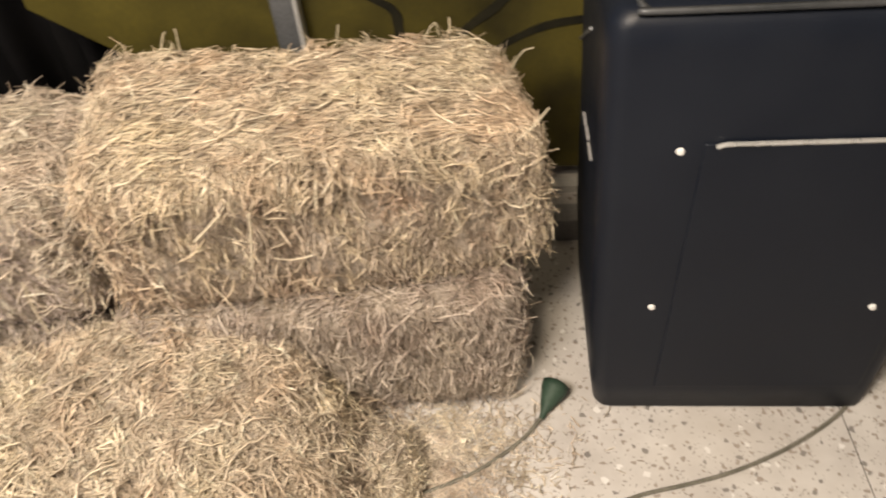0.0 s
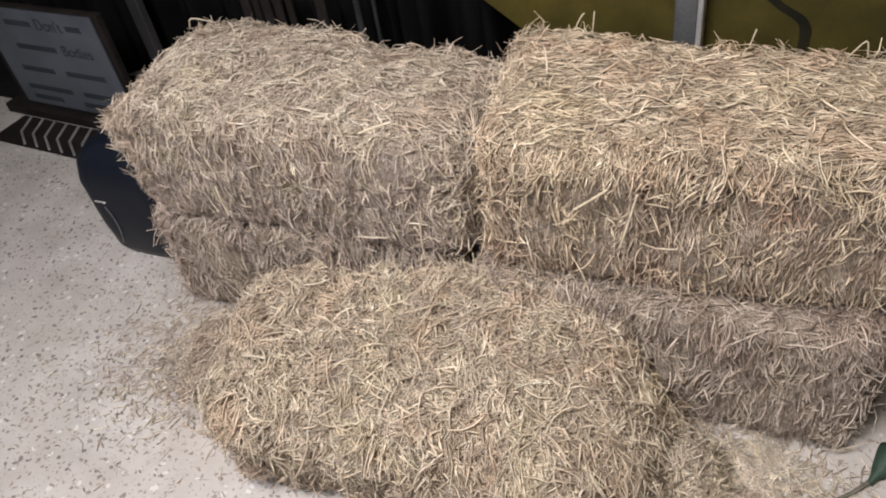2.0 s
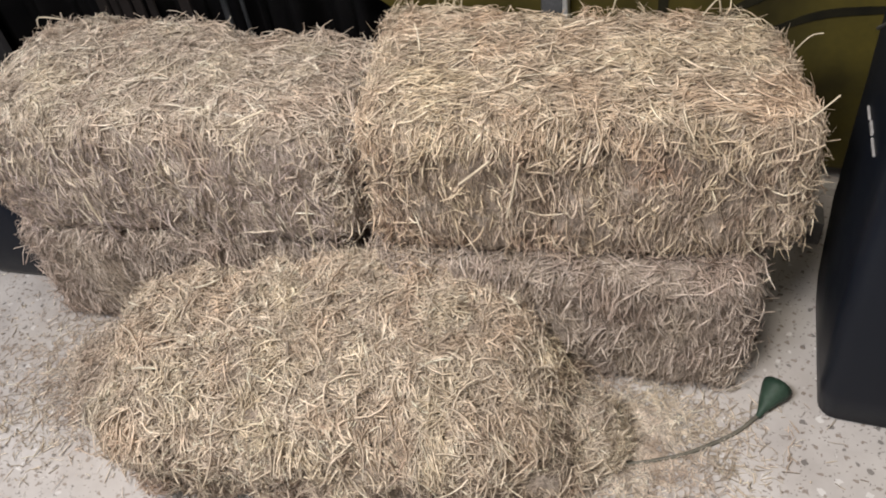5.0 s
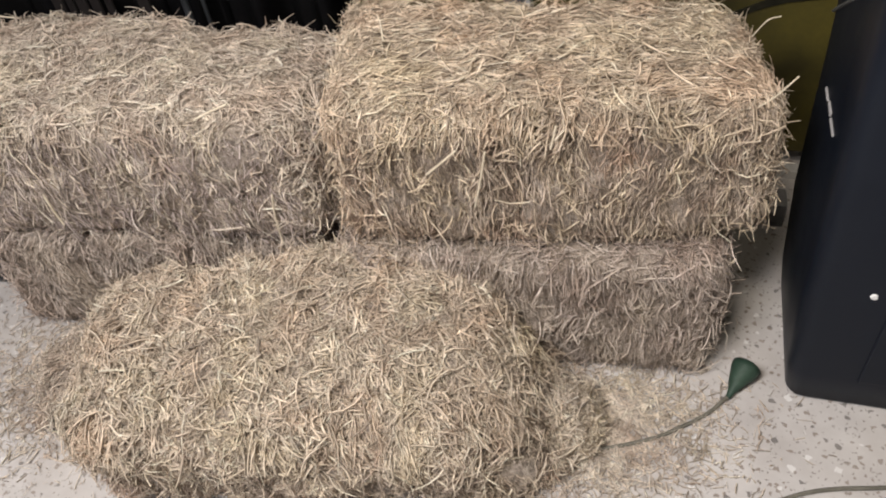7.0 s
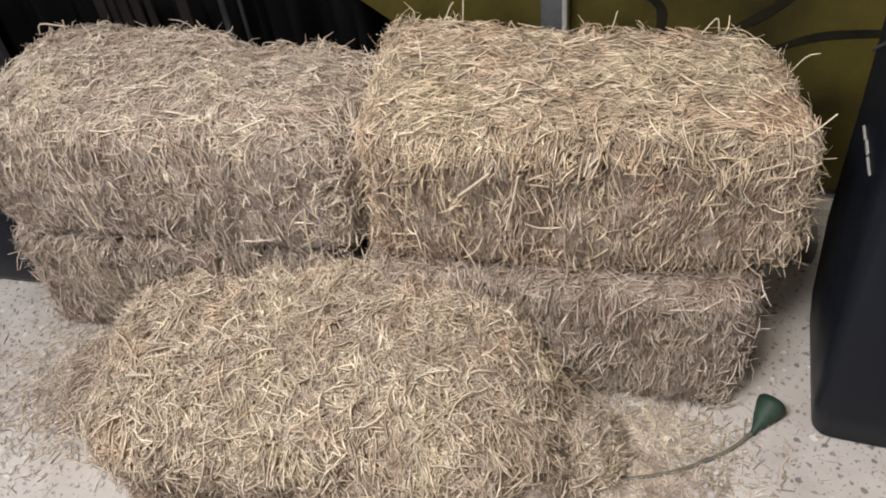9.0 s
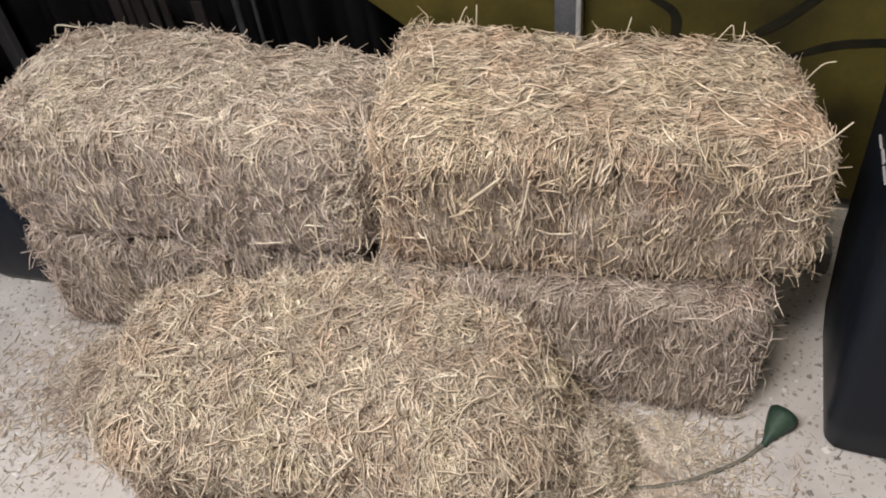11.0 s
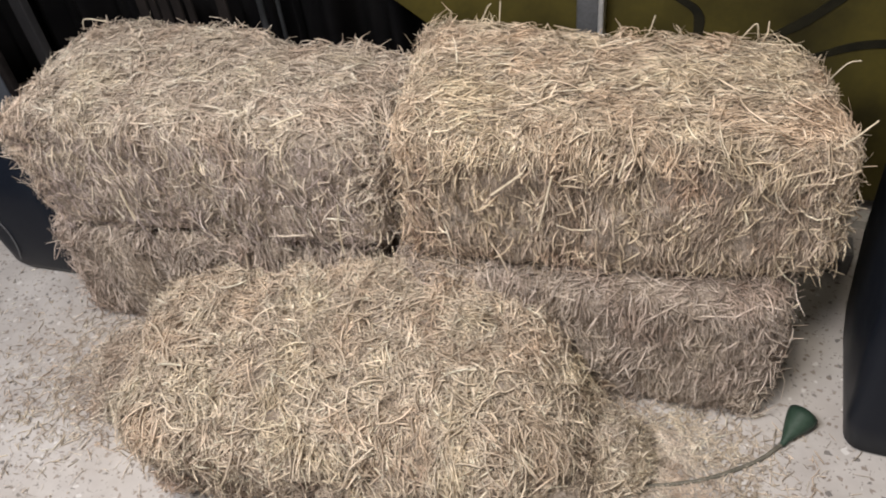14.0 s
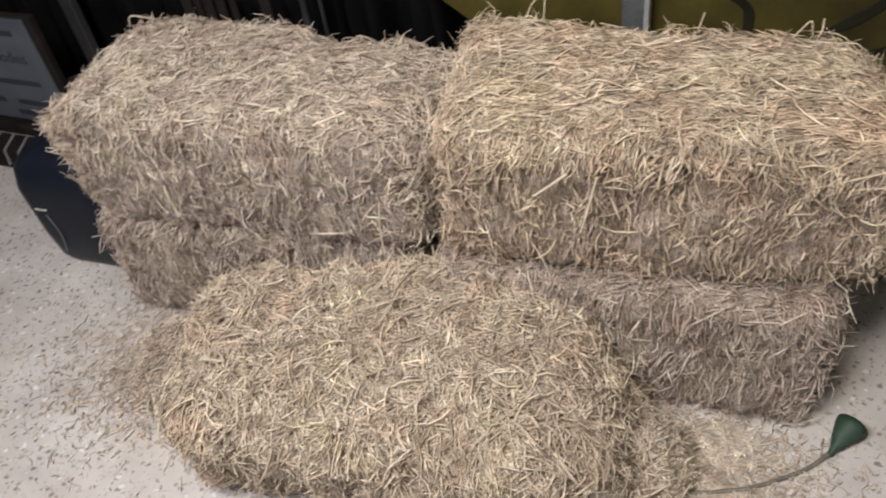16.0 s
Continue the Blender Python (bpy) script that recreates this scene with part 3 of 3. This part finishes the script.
# ---- cables ----
lead = tagged(new("cable"), "thin grey-brown rubber cable lying on the floor", "cable")
part("wire", tube(spline([(0.157, 1.128, 0.012), (0.10, 1.062, 0.006), (0.0, 0.985, 0.006), (-0.08, 0.945, 0.006), (-0.155, 0.915, 0.006), (-0.228, 0.872, 0.006), (-0.285, 0.80, 0.006), (-0.30, 0.70, 0.006), (-0.30, 0.55, 0.006)]), 0.0052, 8), cable_rubber, lead, smooth=True)
part("hood", tube([(0.153, 1.118, 0.014), (0.160, 1.135, 0.016), (0.172, 1.160, 0.024), (0.188, 1.19, 0.034), (0.194, 1.203, 0.036)], [0.006, 0.009, 0.021, 0.034, 0.036], 16), green_rubber, lead, "dark green rubber hood at the cable's end", smooth=True)
lead2 = tagged(new("cable"), "thin grey-brown rubber cable running under the cabinet", "cable")
part("wire", tube(spline([(0.95, 1.20, 0.006), (0.871, 1.122, 0.006), (0.74, 1.04, 0.006), (0.60, 0.978, 0.006), (0.484, 0.944, 0.006), (0.37, 0.917, 0.006), (0.286, 0.882, 0.006), (0.2, 0.82, 0.006), (0.12, 0.70, 0.006)]), 0.0052, 8), cable_rubber, lead2, smooth=True)

# ---- the backdrop ----
board = tagged(new("painted_board"), "olive yellow painted board with black brush strokes", "board")


def plate(outline, y0, y1):
    bm = bmesh.new()
    f = [bm.verts.new((x, y0, z)) for x, z in outline]
    g = [bm.verts.new((x, y1, z)) for x, z in outline]
    bm.faces.new(f)
    bm.faces.new(g[::-1])
    for i in range(len(outline)):
        j = (i + 1) % len(outline)
        bm.faces.new((f[j], f[i], g[i], g[j]))
    bmesh.ops.recalc_face_normals(bm, faces=bm.faces)
    return bm


part("panel", plate([(-0.80, 0.38), (-1.06, 0.57), (-1.275, 0.72), (-1.275, 1.95), (1.7, 1.95), (1.7, 0.075), (-0.80, 0.075)], 2.05, 2.09), board_paint, board)


def stroke(points, widths):
    """A flat brush stroke on the board."""
    pts = spline([(x, 0, z) for x, z in points], 6)
    n = len(pts)
    left, right = [], []
    for i, p in enumerate(pts):
        q, r = Vector(pts[max(i - 1, 0)]), Vector(pts[min(i + 1, n - 1)])
        d = (r - q).normalized()
        t = i / (n - 1) * (len(widths) - 1)
        k = min(int(t), len(widths) - 2)
        w = (widths[k] + (widths[k + 1] - widths[k]) * (t - k)) / 2 * (1 + 0.15 * noise.noise(Vector(p) * 40))
        left.append((p[0] - d.z * w, p[2] + d.x * w))
        right.append((p[0] + d.z * w, p[2] - d.x * w))
    part("brush_stroke", plate(left + right[::-1], 2.046, 2.052), stroke_paint, board, "black brush stroke")


stroke([(-0.42, 0.80), (-0.29, 0.705), (-0.222, 0.66), (-0.21, 0.60), (-0.22, 0.50)], [0.014, 0.02, 0.03, 0.024])
stroke([(0.22, 0.80), (0.12, 0.70), (0.06, 0.645), (-0.01, 0.595), (-0.06, 0.54)], [0.022, 0.028, 0.026, 0.016])
stroke([(0.07, 0.52), (0.12, 0.55), (0.205, 0.585), (0.30, 0.60), (0.45, 0.61)], [0.016, 0.022, 0.024, 0.02])

post = tagged(new("metal_post"), "grey upright metal post with a bright edge before the board", "post")
part("channel", box(-0.553, 1.995, 0.0, -0.49, 2.035, 1.95, 0.003, 1), grey_metal, post)
part("bright_edge", box(-0.489, 1.990, 0.0, -0.474, 2.038, 1.95, 0.003, 1), bright_metal, post, "bright folded edge")
slab("baseboard", -1.0, 2.10, 0.0, 3.2, 2.5, 0.06, plinth_grey, label="grey plinth along the wall")

slab("floor_strip", -0.6, 2.0, 0.0, 3.2, 2.045, 0.03, wall_paint, label="pale strip along the foot of the board")
block = part("floor_block", box(0.235, 1.77, 0.0, 0.31, 1.85, 0.085, 0.004, 2), plinth_grey)
tagged(block, "small grey block standing on the floor behind the bales", "block")

# dark drape behind the left bales
drape = tagged(new("drape"), "black cloth drape hanging in soft folds to the floor", "drape")
for k in range(6):
    bm = bmesh.new()
    cols = []
    for i in range(62):
        x = -4.26 + (k * 60 + i) * 0.0105
        y = 2.28 + 0.004 * (k % 2) + 0.035 * math.sin(x * 21) + 0.02 * math.sin(x * 47 + 1) + 0.02 * noise.noise(Vector((x * 6, 0, 0)))
        cols.append([bm.verts.new((x, y + dy, z)) for dy, z in ((0, 0.004), (0, 2.6), (0.012, 2.6), (0.012, 0.004))])
    for u, v in zip(cols, cols[1:]):
        for j in range(4):
            bm.faces.new((u[j], v[j], v[(j + 1) % 4], u[(j + 1) % 4]))
    bm.faces.new(cols[0])
    bm.faces.new(cols[-1][::-1])
    bmesh.ops.recalc_face_normals(bm, faces=bm.faces)
    part("cloth_width", bm, black_cloth, drape, smooth=True)

rail_stand = tagged(new("tube_stand"), "dark stand with two upright steel tubes behind the bales", "stand")
part("foot", box(-1.80, 2.05, 0.0, -1.60, 2.21, 0.012, 0.003, 1), dark_metal, rail_stand)
part("tube", tube([(-1.744, 2.13, 0.01), (-1.744, 2.13, 0.5), (-1.738, 2.13, 0.9), (-1.70, 2.13, 1.25)], 0.013, 10), dark_metal, rail_stand, smooth=True)
part("tube", tube([(-1.668, 2.13, 0.01), (-1.668, 2.13, 0.5), (-1.664, 2.13, 0.9), (-1.70, 2.13, 1.25)], 0.008, 10), dark_metal, rail_stand, smooth=True)

pole = tagged(new("metal_post"), "dull grey upright post against the dark drape", "post")
part("channel", box(-3.0, 2.12, 0.0, -2.93, 2.16, 2.2, 0.004, 1), dark_wall, pole)

crate = tagged(new("slatted_crate"), "dark wooden slatted crate standing in the shade", "crate")
part("base", box(-2.30, 2.06, 0.0, -1.86, 2.22, 0.03, 0.003, 1), dark_wood, crate)
for x, w, h in ((-2.27, 0.045, 0.60), (-2.215, 0.03, 0.575), (-2.165, 0.045, 0.60), (-2.105, 0.04, 0.60), (-2.045, 0.03, 0.59), (-1.895, 0.045, 0.585)):
    part("slat", box(x - w / 2, 2.10, 0.03, x + w / 2, 2.115, h, 0.003, 1), dark_wood, crate)
part("rail", box(-2.30, 2.116, 0.30, -1.87, 2.135, 0.36, 0.003, 1), dark_wood, crate)

# added sheet: stands in for the darkness of the floor back here
cloth = tagged(new("floor_darkener"), "added black sheet that keeps the floor dark before the drape", "cloth")
part("sheet", box(-4.4, 1.87, 0.0, -1.84, 2.22, 0.006, 0.003, 2), black_cloth, cloth)
part("fold", tube([(-4.4, 1.885, 0.012), (-3.4, 1.882, 0.013), (-2.6, 1.88, 0.014), (-2.2, 1.89, 0.012), (-1.84, 1.885, 0.013)], 0.012, 8), black_cloth, cloth, smooth=True)

# information board, its writing too blurred to read; its white sheet is coloured dark for shade
sign = tagged(new("information_board"), "information board, shade coloured into its pale sheet, with blurred dark lines, standing on a dark foot", "sign")
part("foot", box(-3.75, 1.77, 0.0, -2.80, 1.86, 0.05, 0.004, 1), dark_wood, sign)
part("frame", box(-3.62, 1.806, 0.05, -2.80, 1.84, 0.575, 0.006, 2), dark_wood, sign)
part("sheet", box(-3.58, 1.800, 0.075, -2.835, 1.805, 0.565), shaded_paper, sign)


def lettering(text, x, z, size):
    """Raised printed letters on the sheet, as a mesh."""
    curve = bpy.data.curves.new("lettering", "FONT")
    curve.body, curve.size, curve.extrude = text, size, 0.0006
    shape = bpy.data.objects.new("lettering_shape", curve)
    me = bpy.data.meshes.new_from_object(shape)
    bpy.data.objects.remove(shape)
    me.materials.clear()
    me.materials.append(sign_ink)
    ob = new("lettering", me)
    ob.parent = sign
    ob.matrix_basis = pose(x, 1.799, z, 90)
    tagged(ob, "dark printed letters")


lettering("Don't", -3.22, 0.478, 0.075)
lettering("Bodies", -3.12, 0.365, 0.072)
for z, spans in ((0.50, ((-3.42, -3.25), (-3.02, -2.93))), (0.385, ((-3.42, -3.16),)), (0.27, ((-3.47, -3.25), (-3.17, -2.92))), (0.17, ((-3.5, -3.2), (-3.12, -2.88))), (0.115, ((-3.5, -3.3), (-3.15, -2.9)))):
    for a, b in spans:
        part("text_line", box(a, 1.7975, z - 0.012, b, 1.7995, z + 0.012), sign_ink, sign, "blurred dark line of writing")

mat = tagged(new("floor_mat"), "grey floor mat with pale chevron ribs before the board", "mat")
part("base", box(-3.62, 1.555, 0.0, -3.0, 1.765, 0.006, 0.002, 1), dark_wood, mat)
for i in range(6):
    x = -3.50 + i * 0.085
    part("rib", tube([(x - 0.06, 1.755, 0.008), (x, 1.645, 0.008), (x + 0.12, 1.568, 0.008)], 0.006, 6), plinth_grey, mat, "pale chevron rib")
